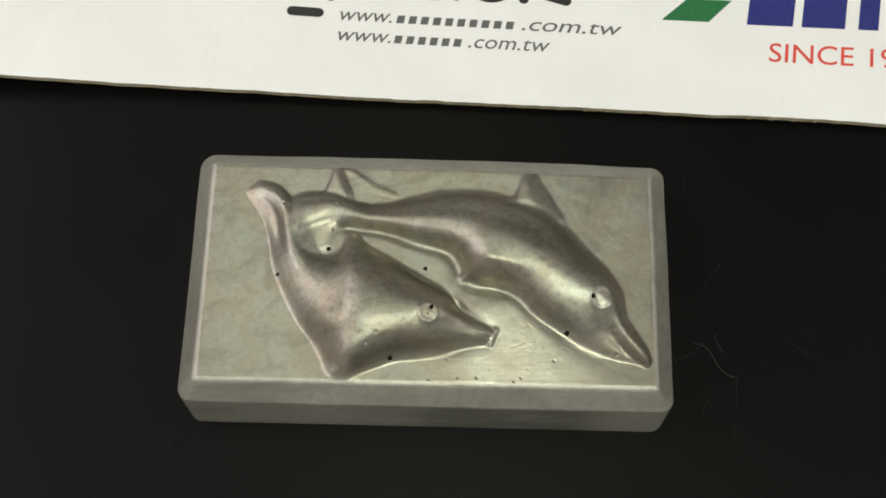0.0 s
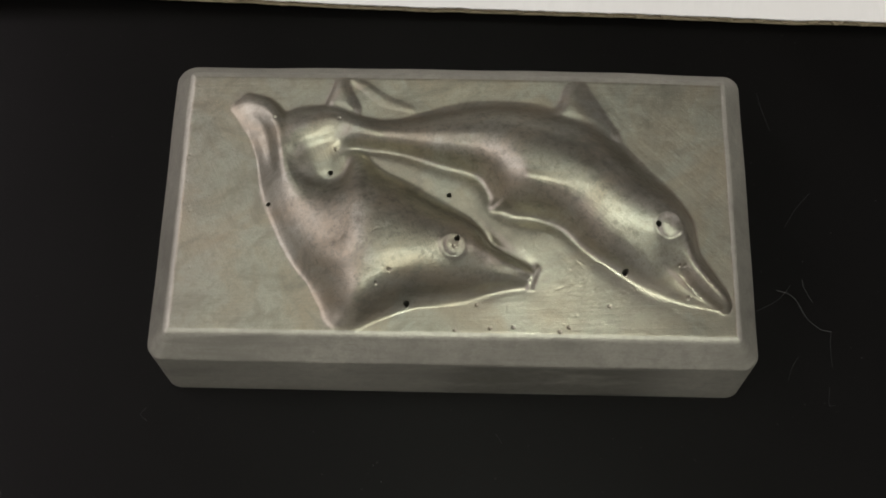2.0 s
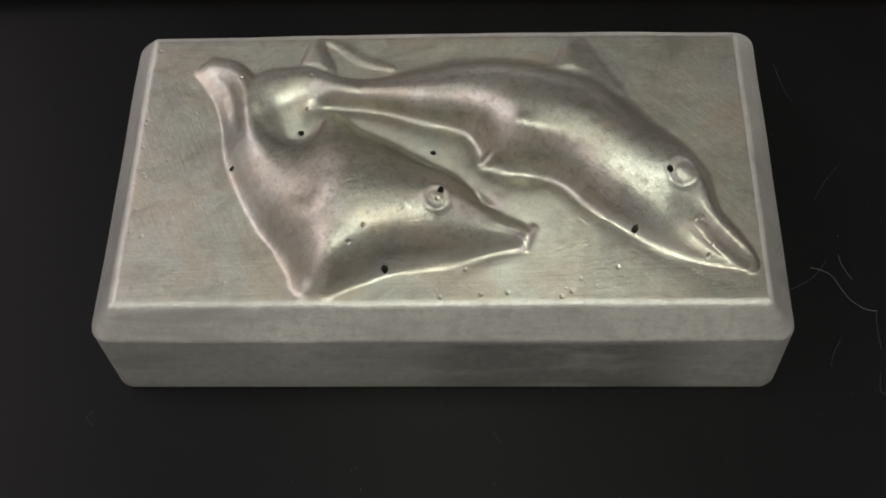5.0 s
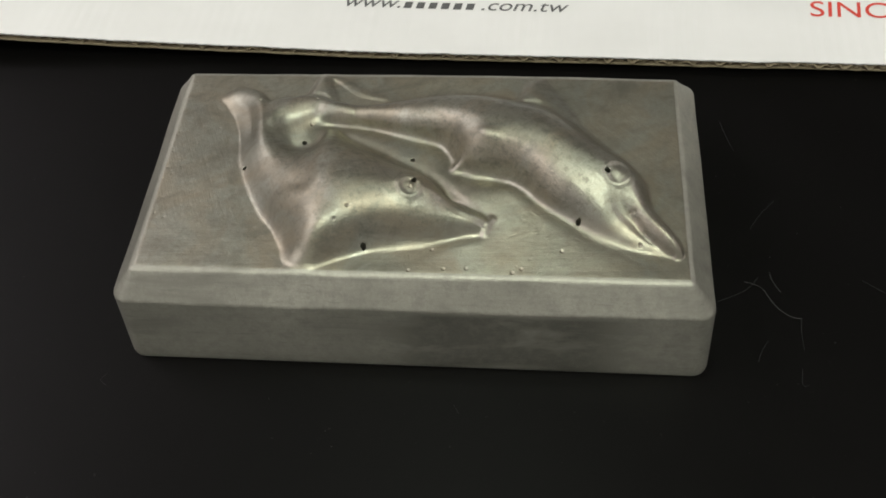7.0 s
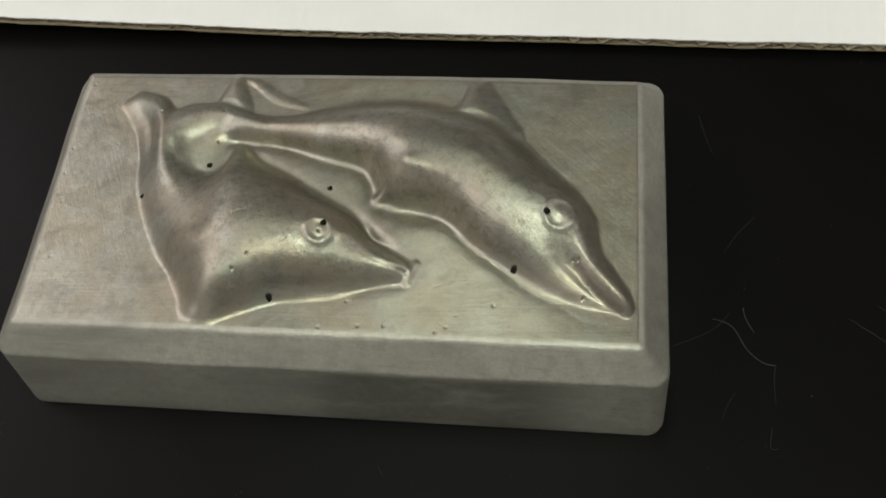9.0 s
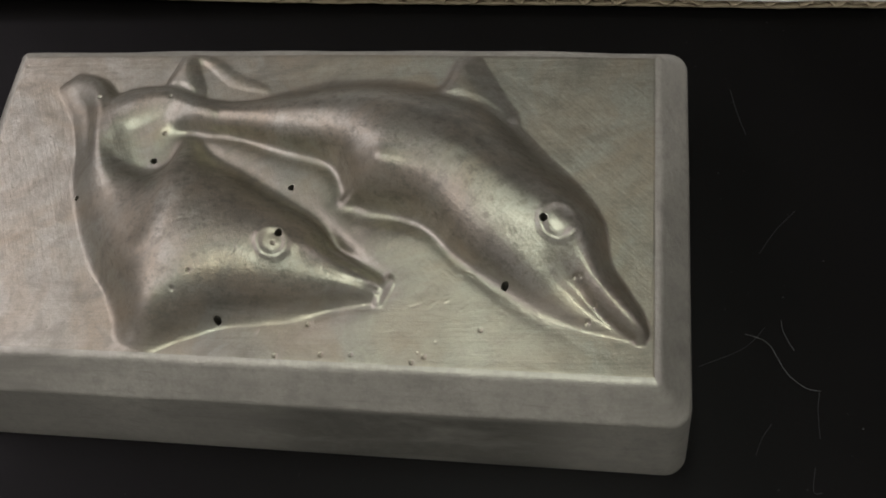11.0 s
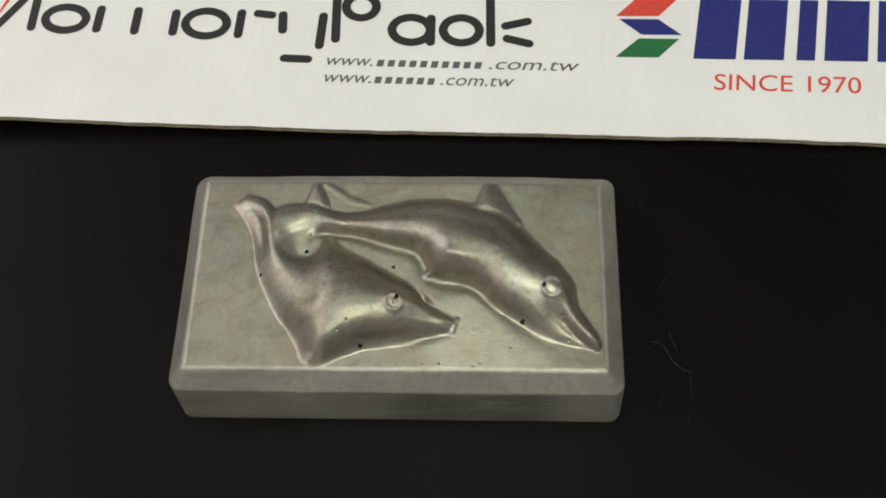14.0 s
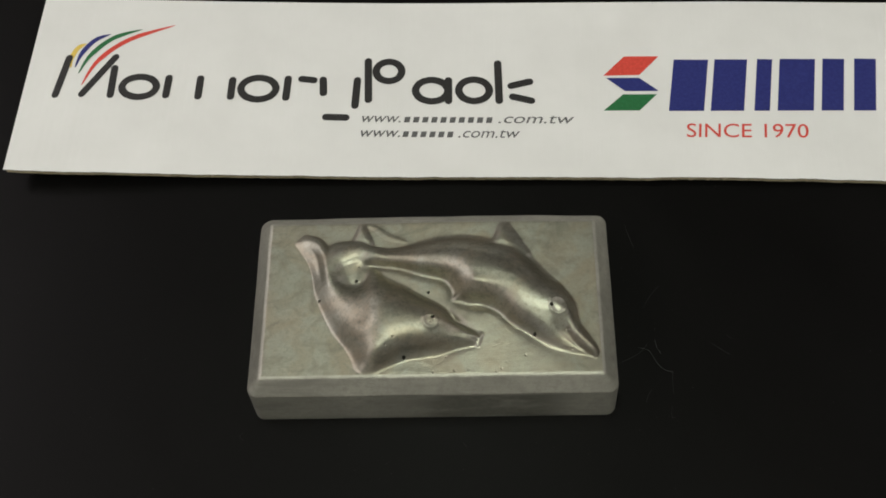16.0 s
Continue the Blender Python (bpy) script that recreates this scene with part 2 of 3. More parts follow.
def mesh_object(name, verts, faces, material, parent=None, label="", smooth=False):
    me = bpy.data.meshes.new(name)
    me.from_pydata([tuple(v) for v in verts], [], [tuple(f) for f in faces])
    me.materials.append(material)
    if smooth:
        me.polygons.foreach_set("use_smooth", [True] * len(me.polygons))
    me.update()
    ob = new(name, me)
    if parent is not None:
        ob.parent = parent
    if label:
        ob["label"] = label
    return ob


def box_object(name, lo, hi, material, parent=None, label="", bevel=0.0):
    bm = bmesh.new()
    bmesh.ops.create_cube(bm, size=1.0)
    for v in bm.verts:
        v.co = Vector([(lo[i] + hi[i]) / 2 + v.co[i] * (hi[i] - lo[i]) for i in range(3)])
    if bevel:
        bmesh.ops.bevel(bm, geom=list(bm.edges), offset=bevel, segments=2, affect="EDGES")
    me = bpy.data.meshes.new(name)
    bm.to_mesh(me)
    bm.free()
    me.materials.append(material)
    ob = new(name, me)
    if parent is not None:
        ob.parent = parent
    if label:
        ob["label"] = label
    return ob


# ---------------------------------------------------------------- the room and the table
ROOM = 2.2
for wall_name, lo, hi in (
    ("wall_north", (-ROOM, ROOM, -0.74), (ROOM, ROOM + 0.1, 1.9)),
    ("wall_south", (-ROOM, -ROOM - 0.1, -0.74), (ROOM, -ROOM, 1.9)),
    ("wall_west", (-ROOM - 0.1, -ROOM, -0.74), (-ROOM, ROOM, 1.9)),
    ("wall_east", (ROOM, -ROOM, -0.74), (ROOM + 0.1, ROOM, 1.9)),
):
    paint = WALL_PAINT if wall_name == "wall_north" else PALE_PAINT
    tagged(box_object(wall_name, lo, hi, paint), "plain painted room wall", "wall", kind="structure")
tagged(box_object("floor", (-ROOM, -ROOM, -0.84), (ROOM, ROOM, -0.74), FLOOR_VINYL), "plain grey floor under the table", "floor", kind="structure")
tagged(box_object("ceiling", (-ROOM, -ROOM, 1.9), (ROOM, ROOM, 2.0), CEILING_PAINT), "plain white ceiling above the table", "ceiling", kind="structure")

table = tagged(new("table"), "black laminate table top with faint scratches and dust", "table")
box_object("tabletop", (-0.8, -0.35, -0.025), (0.8, 0.55, 0.0), LAMINATE, table, bevel=0.0015)
for sx in (-0.74, 0.70):
    for sy in (-0.30, 0.46):
        box_object("leg", (sx, sy, -0.74), (sx + 0.04, sy + 0.04, -0.025), INK_BLACK, table)

# ---------------------------------------------------------------- the cast block with two leaping dolphins
STEP = 0.16  # mm between neighbouring points of the relief
HALF_U, HALF_V = 57.6, 28.4  # half the size of the plate inside the rim, mm
PLATE = 23.9  # height of the plate over the table, mm
NU, NV = int(round(2 * HALF_U / STEP)) + 1, int(round(2 * HALF_V / STEP)) + 1
U, V = np.meshgrid(np.linspace(-HALF_U, HALF_U, NU), np.linspace(-HALF_V, HALF_V, NV), indexing="ij")


def spline(points, closed, steps=10):
    """A Catmull-Rom curve through a few control points."""
    p = np.array(points, float)
    n = len(p)
    out = []
    for i in range(n if closed else n - 1):
        if closed:
            a, b, c, d = p[i - 1], p[i], p[(i + 1) % n], p[(i + 2) % n]
        else:
            a, b, c, d = p[max(i - 1, 0)], p[i], p[i + 1], p[min(i + 2, n - 1)]
        for k in range(steps):
            t = k / steps
            out.append(0.5 * (2 * b + (c - a) * t + (2 * a - 5 * b + 4 * c - d) * t**2 + (3 * b - a - 3 * c + d) * t**3))
    if not closed:
        out.append(p[-1])
    return np.array(out)


def inside(outline, x, y):
    hit = np.zeros(x.shape, bool)
    for (x0, y0), (x1, y1) in zip(outline, np.roll(outline, -1, 0)):
        if y0 == y1:
            continue
        hit ^= ((y0 > y) != (y1 > y)) & (x < (x1 - x0) * (y - y0) / (y1 - y0) + x0)
    return hit


def blur(a, sigma):
    """Gaussian blur, sigma in cells."""
    r = int(3 * sigma) + 1
    k = np.exp(-0.5 * (np.arange(-r, r + 1) / sigma) ** 2)
    k /= k.sum()
    for axis in (0, 1):
        pad = [(r, r) if i == axis else (0, 0) for i in (0, 1)]
        b = np.pad(a, pad, mode="edge")
        a = sum(w * np.take(b, range(i, i + a.shape[axis]), axis) for i, w in enumerate(k))
    return a


def along(points):
    """Distance of the plate's points from a smooth line, the signed side, and how far along it the nearest place lies."""
    line = spline(points, False, 8)
    best, where, side = np.full(U.shape, 1e9), np.zeros(U.shape), np.zeros(U.shape)
    total = len(line) - 1
    for n, ((x0, y0), (x1, y1)) in enumerate(zip(line[:-1], line[1:])):
        dx, dy = x1 - x0, y1 - y0
        t = np.clip(((U - x0) * dx + (V - y0) * dy) / (dx * dx + dy * dy), 0, 1)
        px, py = U - x0 - t * dx, V - y0 - t * dy
        d = np.hypot(px, py)
        near = d < best
        best = np.where(near, d, best)
        where = np.where(near, (n + t) / total, where)
        side = np.where(near, np.sign(dx * py - dy * px), side)
    return best, side, where


def ridge(points, height, left, right, ends=(1.0, 1.0)):
    """A crest along a line: its height and its widths on either side, fading towards its ends."""
    d, side, s = along(points)
    w = np.where(side > 0, left, right)
    return height * (ends[0] + (ends[1] - ends[0]) * s) * np.exp(-((d / w) ** 2))


def bump_at(u, v, ru, rv, height, turn=0.0):
    c, s = math.cos(turn), math.sin(turn)
    a, b = (U - u) * c + (V - v) * s, (V - v) * c - (U - u) * s
    return height * np.exp(-((a / ru) ** 2) - (b / rv) ** 2)


def smooth_max(a, b, k):
    k = np.clip(2 * np.minimum(a, b), 1e-5, k)
    h = np.clip(0.5 + 0.5 * (a - b) / k, 0, 1)
    return b + (a - b) * h + k * h * (1 - h)


def smooth_step(x, lo, hi):
    t = np.clip((x - lo) / (hi - lo), 0, 1)
    return t * t * (3 - 2 * t)


def crest(points, heights, left, right, power=2.0):
    """A sharp-backed form along a line, with its heights spread along it and its widths on either side."""
    d, side, s = along(points)
    tall = np.interp(s, np.linspace(0, 1, len(heights)), heights)
    return tall * np.exp(-((d / np.where(side > 0, left, right)) ** power))


def loft(guides, round_far, round_near):
    """A rounded form spanned by four guide lines (far edge, two shoulders, near edge), each a run of (u, v, height) in mm.
    Its edges, by their share of the length, are round like a dome (1) or run out softly like a wave (0)."""
    far, upper, lower, near = (spline(g, False, 90) for g in guides)
    r = np.linspace(0, 1, 170)[:, None]
    dome, wave = np.sin(0.5 * np.pi * r), 0.5 * (1 - np.cos(np.pi * r))
    top = np.full(U.shape, -1.0)
    share = np.linspace(0, 1, len(far))
    kinds = [np.interp(share, np.linspace(0, 1, len(k)), k) for k in (round_far, round_near)]
    for a, b, c, d, *k in zip(far, upper, lower, near, *kinds):
        far_rise, near_rise = (q * dome + (1 - q) * wave for q in k)
        bulge = np.sin(np.pi * r) * (0.10 * np.hypot(*(c - b)[:2]))
        rows = np.concatenate([
            np.hstack([a[:2] + (b - a)[:2] * r, a[2] + (b - a)[2] * far_rise]),
            np.hstack([b[:2] + (c - b)[:2] * r, b[2] + (c - b)[2] * r + bulge]),
            np.hstack([d[:2] + (c - d)[:2] * r, d[2] + (c - d)[2] * near_rise])])
        i = np.clip(np.rint((rows[:, 0] + HALF_U) / STEP).astype(int), 0, NU - 1)
        j = np.clip(np.rint((rows[:, 1] + HALF_V) / STEP).astype(int), 0, NV - 1)
        np.maximum.at(top, (i, j), rows[:, 2])
    # cells that no row met take the height of their neighbours
    for _ in range(3):
        gap = top < 0
        side = np.maximum.reduce([np.roll(top, 1, 0), np.roll(top, -1, 0), np.roll(top, 1, 1), np.roll(top, -1, 1)])
        around = np.minimum(np.maximum(np.roll(top, 1, 0), np.roll(top, 1, 1)), np.maximum(np.roll(top, -1, 0), np.roll(top, -1, 1)))
        top = np.where(gap & (around >= 0), side, top)
    return 0.84 * np.maximum(top, 0.0)


def filled(points, height, soft):
    """A low swelling of the plate inside an outline, with soft borders."""
    return height * blur(inside(spline(points, True), U, V).astype(float), soft / STEP)


# the large dolphin, from the tail's root to the tip of the beak
BIG_BACK = [(-25.5, 20.6, 0), (-23.2, 19.8, 0), (-19.8, 18.3, 0), (-12.2, 18.5, 0), (-4.8, 20, 0), (3.8, 21.7, 0), (11.8, 21.9, 0), (19.1, 20.9, 0), (28.7, 18.2, 0),
            (34.3, 13.2, 0), (40.3, 6.4, 0), (45.1, 2.4, 0), (48.9, -3.3, 0), (50.2, -10.1, 0), (52.4, -14.1, 0), (55, -18.5, 0), (55.8, -20.9, 0)]
BIG_UPPER = [(-23.5, 16.2, 4.6), (-20.7, 15.2, 4.8), (-17.2, 13.6, 5), (-9.5, 12.4, 6.2), (-2.2, 12, 7.8), (6, 11.6, 9.4), (13.8, 9.5, 11.5), (19.9, 6.5, 12.3), (25.9, 3.5, 12.8),
             (31.5, 0.2, 12.4), (37, -3.4, 11.4), (42.6, -6.6, 10.4), (45.3, -10.1, 8.5), (47.3, -14, 6), (49.9, -17.5, 5), (53, -20.2, 3.6), (54.6, -21.7, 1.8)]
BIG_LOWER = [(-23.2, 14.2, 4), (-20.2, 13.4, 4.2), (-16.7, 12.6, 4.3), (-9.3, 10.9, 5.2), (-1.8, 9.2, 6.6), (6.2, 7, 8.2), (13.8, 1.9, 11), (19, 0, 11), (24.2, -1.6, 11.2),
             (28.6, -6.2, 10), (34.2, -9.6, 8.8), (39.2, -12.2, 7), (42.4, -14.2, 4.4), (45.8, -16, 3), (48.7, -18.5, 2.3), (52.3, -20.9, 2.2), (54.3, -22, 1.5)]
BIG_BELLY = [(-23.5, 11.5, 1.6), (-21.1, 11.5, 1.8), (-18.3, 11.1, 1.8), (-10.8, 10.1, 1.8), (-3.3, 7.7, 2), (5.6, 5.2, 2), (9.7, -2.5, 1.8), (16.6, -3.7, 1.5), (21.6, -6, 1.2),
             (27, -11.1, 1), (33.2, -14.9, 0.6), (38.8, -18, 0.4), (43.4, -20.1, 0.3), (47, -21.4, 0.3), (50.2, -22.1, 0.2), (52.9, -22.4, 0.2), (54.7, -22.6, 0.2)]
# the small dolphin, from the fluke's tip to the tip of the beak
SMALL_BELLY = [(-48.3, 20.1, 0), (-46.3, 16.7, 0), (-44, 13.1, 0), (-42.1, 8.2, 0), (-40.6, 2.9, 0), (-39.2, -1.7, 0), (-36, -8.9, 0), (-34.6, -11, 0), (-33.2, -13.2, 0),
               (-28.6, -19, 0), (-22.8, -27.3, 0), (-17, -25.5, 0.2), (-9.4, -22.6, 0.3), (-2.7, -21.6, 0.3), (3.1, -20.8, 0.4), (8.3, -19.6, 0.5), (13, -18.5, 0.5), (15.2, -17.9, 0.4)]
SMALL_LOWER = [(-46.8, 21.1, 0.9), (-42.6, 17.4, 1.2), (-40, 13.6, 1.7), (-38.4, 8, 2.1), (-36.6, 1.8, 2.8), (-32.6, -4.1, 3.8), (-25.8, -9.8, 6.6), (-23, -12, 8), (-20.3, -14, 10),
               (-17.3, -16.2, 10), (-16.8, -19.3, 8.6), (-12.1, -17.2, 9.3), (-6.1, -15.5, 9.8), (-0.6, -14.8, 9.4), (3.8, -14.6, 7.8), (7.7, -15.3, 5.8), (12.4, -16.6, 4.4), (15.1, -17.3, 3)]
SMALL_UPPER = [(-45.6, 22.3, 0.9), (-40, 19.6, 3.2), (-37.3, 15.4, 4.6), (-36, 8.6, 5.2), (-34.4, 3, 5.2), (-29.6, -3, 5.4), (-22.3, -5.8, 8.6), (-19.4, -5.4, 9.8), (-16.5, -6.8, 11),
               (-10.5, -8.5, 11), (-7.5, -9.7, 11), (-3.7, -9.9, 10.8), (0.1, -9.8, 10.6), (3.3, -10.9, 9.6), (5.5, -12.3, 7.8), (8.6, -13.9, 5.8), (13, -15.7, 4.4), (15.7, -16.6, 3)]
SMALL_BACK = [(-45.7, 23.9, 0), (-40.1, 22.4, 0), (-36.3, 17, 2.5), (-34.5, 10.4, 2.5), (-31.5, 6.4, 2), (-27.4, 3.6, 1.6), (-23.2, 4.2, 1.8), (-20.6, 9.2, 1.8), (-15.6, 5.6, 2),
              (-10, 2.7, 2), (-5.6, 0, 2), (-0.8, -2.7, 2), (2.9, -4.8, 1.8), (5.7, -7.3, 1.6), (7.7, -10.2, 1.5), (10.9, -11.9, 1.4), (14.7, -13.9, 1.2), (16.2, -15.2, 0.8)]


def relief():
    """Height over the plate, in mm, of the two dolphins."""
    def softened(form, fine):
        return blur(form, 3.0) * fine + blur(form, 7.5) * (1 - fine)

    big = softened(loft((BIG_BACK, BIG_UPPER, BIG_LOWER, BIG_BELLY), (0.7, 0.7), (0.7, 0.7, 0.9, 0.95, 0.95)), np.maximum(smooth_step(U, 40, 47), 1 - smooth_step(U, -14, 0)))
    small = softened(loft((SMALL_BELLY, SMALL_LOWER, SMALL_UPPER, SMALL_BACK), (0.5, 0.5, 0.55, 0.95, 0.95, 0.95), (1.0, 1.0)), np.maximum(smooth_step(U, 2, 8), smooth_step(V, 2, 10)))
    # the large one's fluke: a shell that falls from its crest into the low place between the tails
    fluke = blur(loft(([(-38.3, 19.5, 1), (-37.1, 20.1, 0), (-32.3, 21.1, 0), (-26.8, 21.3, 0), (-22.7, 19.5, 0), (-17, 18.2, 0)],
                      [(-36, 10.2, 4.8), (-34, 13.6, 4.8), (-29.3, 15.6, 5.1), (-24.2, 16.2, 5.3), (-20.5, 14.8, 5.3), (-15, 13.1, 5.7)],
                      [(-34.4, 6.1, 4.4), (-31.5, 9.9, 3.3), (-28.1, 11.7, 3.2), (-24.4, 13.2, 3.7), (-20.1, 13, 4.8), (-15, 12.2, 5.2)],
                      [(-29.3, 2.1, 1.8), (-27.1, 5.1, 1.4), (-25.7, 6.3, 1.4), (-24, 9.7, 1.8), (-21.1, 11.5, 1.8), (-16, 10.8, 1.8)]), (0.7, 0.7), (0.5, 0.5)), 4.0)
    # the metal stands a little higher between the two bodies
    base = filled([(-36, 5.5), (-23.7, 13), (-12, 13), (5, 9), (12, 2), (21, -3), (27, -8), (18, -9), (8, -10), (0, -7), (-11, -1), (-24.8, 1)], 1.7, 1.8)
    slant = 2.1 * np.clip((V + 27.5) / 19, 0, 1) * smooth_step(U, 0, 14) * (1 - smooth_step(U, 27, 48)) * (1 - smooth_step(V, -8, 0))
    inner = np.clip(base / 1.7, 0, 1)
    base = smooth_max(base, blur(slant, 6), 0.6)
    # wide fillets between the bodies, narrow ones towards the plate
    fillet = 0.7 + 1.3 * blur(inner, 8)
    h = smooth_max(big, base, fillet)
    h = smooth_max(h, small, fillet)
    h = smooth_max(h, fluke, 1.2)
    # low fins on the plate behind the backs
    dorsal = filled([(19.5, 18), (22, 21), (23.4, 24.4), (24.6, 26.6), (26.3, 26.3), (28.3, 23.2), (31.2, 18.8), (34.5, 13.6), (29, 13)], 1.6, 0.75)
    dorsal *= 0.55 + 0.45 * smooth_step(-(U - 26) - 0.5 * (V - 24), -3.5, 3.0)
    tail_fin = filled([(-28, 20.2), (-26.3, 24.8), (-25.2, 27.6), (-24.2, 27.4), (-22.6, 23.4), (-20.6, 18.6), (-25, 17)], 1.2, 0.6)
    h = smooth_max(h, np.maximum(dorsal, tail_fin), 0.6)
    h += ridge([(-22.9, 27.8), (-19.3, 25.6), (-15.1, 22.6), (-8.9, 20.3)], 0.45, 0.35, 0.7, (1.0, 0.6))
    h += ridge([(26.9, 26.6), (30.1, 21.4), (33.3, 14.9)], 0.35, 0.7, 0.9, (1.0, 0.5))
    # the small one's belly fin runs down to the rim, the large one's stands over a pocket
    h = smooth_max(h, crest([(-23.1, -27.2), (-20.9, -22.8), (-18.9, -20.2), (-15, -18.6), (-9, -16.4)], (0.3, 3.4, 6.0, 7.7, 8.4), 2.8, 1.4), 0.8)
    h = smooth_max(h, crest([(7.6, -2.6), (9.9, -1.0), (12.1, 0.6), (14.3, 1.8)], (1.5, 4.1, 7.2, 9.9), 1.9, 1.2), 0.5)
    h += ridge([(14.6, 1.3), (16.5, 0.9), (19.5, 0.3), (24, -1.2)], 1.0, 1.8, 0.7, (1.0, 0.1))
    # a line along the small one's outer edge and the lip of the pocket under its jaw
    h -= ridge([(-44.6, 13.6), (-42.4, 8.2), (-40.8, 2.9), (-39.4, -1.7), (-36.3, -8.9), (-33.4, -13.2), (-28.9, -19)], 0.1, 0.5, 0.5)
    h += ridge([(-20.8, -27.2), (-15.2, -24.3), (-9.4, -22.4), (-0.8, -21.6), (12, -20.8)], 0.06, 0.7, 1.2, (0.9, 0.2))
    h -= ridge([(-17, -22.8), (-9, -20.6), (0, -20.0), (9, -19.2)], 0.3, 1.0, 0.9, (0.8, 0.5))
    # a scraped lip where the large one's belly meets the plate
    h += ridge([(20, -5.6), (23.5, -8.3), (27.6, -11.7), (33.4, -15.3), (39, -18.6), (44, -21)], 0.06, 0.6, 0.9, (1.0, 0.4))
    # brows and beaks
    h += bump_at(45.3, -9.0, 1.5, 1.9, 0.9, -0.6) + bump_at(4.3, -12.6, 1.2, 1.0, 0.6)
    h += ridge([(46.4, -12.2), (48.2, -15.4), (51.4, -18.6), (54.4, -21.6)], 0.9, 0.9, 1.1, (0.4, 1.0))
    h = blur(h, 4.0)
    h -= ridge([(46.6, -17.6), (49.8, -20.2), (53.4, -22.4)], 0.3, 0.5, 0.5, (0.3, 1.0))
    h -= ridge([(8.5, -15.2), (12, -16.3), (15.4, -17)], 0.3, 0.4, 0.4, (0.1, 1.0))
    h += ridge([(16.9, -15.0), (16.3, -16.6), (15.6, -18.4)], 0.35, 0.6, 0.7)
    # eyes: a worn ring round a shallow hollow with a small ball in it
    for eu, ev, er, rise in ((42.5, -7.4, 2.7, 0.30), (0.1, -12.3, 2.2, 0.32)):
        d = np.hypot(U - eu, V - ev)
        h += rise * (np.exp(-(((d - er) / 0.5) ** 2)) - 0.5 * np.exp(-((d / (0.75 * er)) ** 4)) + 0.5 * np.exp(-((d / 0.9) ** 2)))
    # the feet of the forms are cut in, not rounded
    h = np.maximum(h - 1.4 * np.clip(blur(h, 8) - h, 0, None), np.minimum(h, -0.03))
    return blur(h, 1.2)


def fractal(u, v, scale, octaves=4):
    """Fine unevenness of the casting."""
    out = np.zeros(U.shape)
    rng = np.random.RandomState(7)
    for k in range(octaves):
        for _ in range(7):
            a, f, p = rng.uniform(0, 2 * math.pi), scale * 1.9**k * rng.uniform(0.6, 1.4), rng.uniform(0, 6.3)
            out += np.sin((u * math.cos(a) + v * math.sin(a)) * f + p) / 1.8**k
    return out / 7


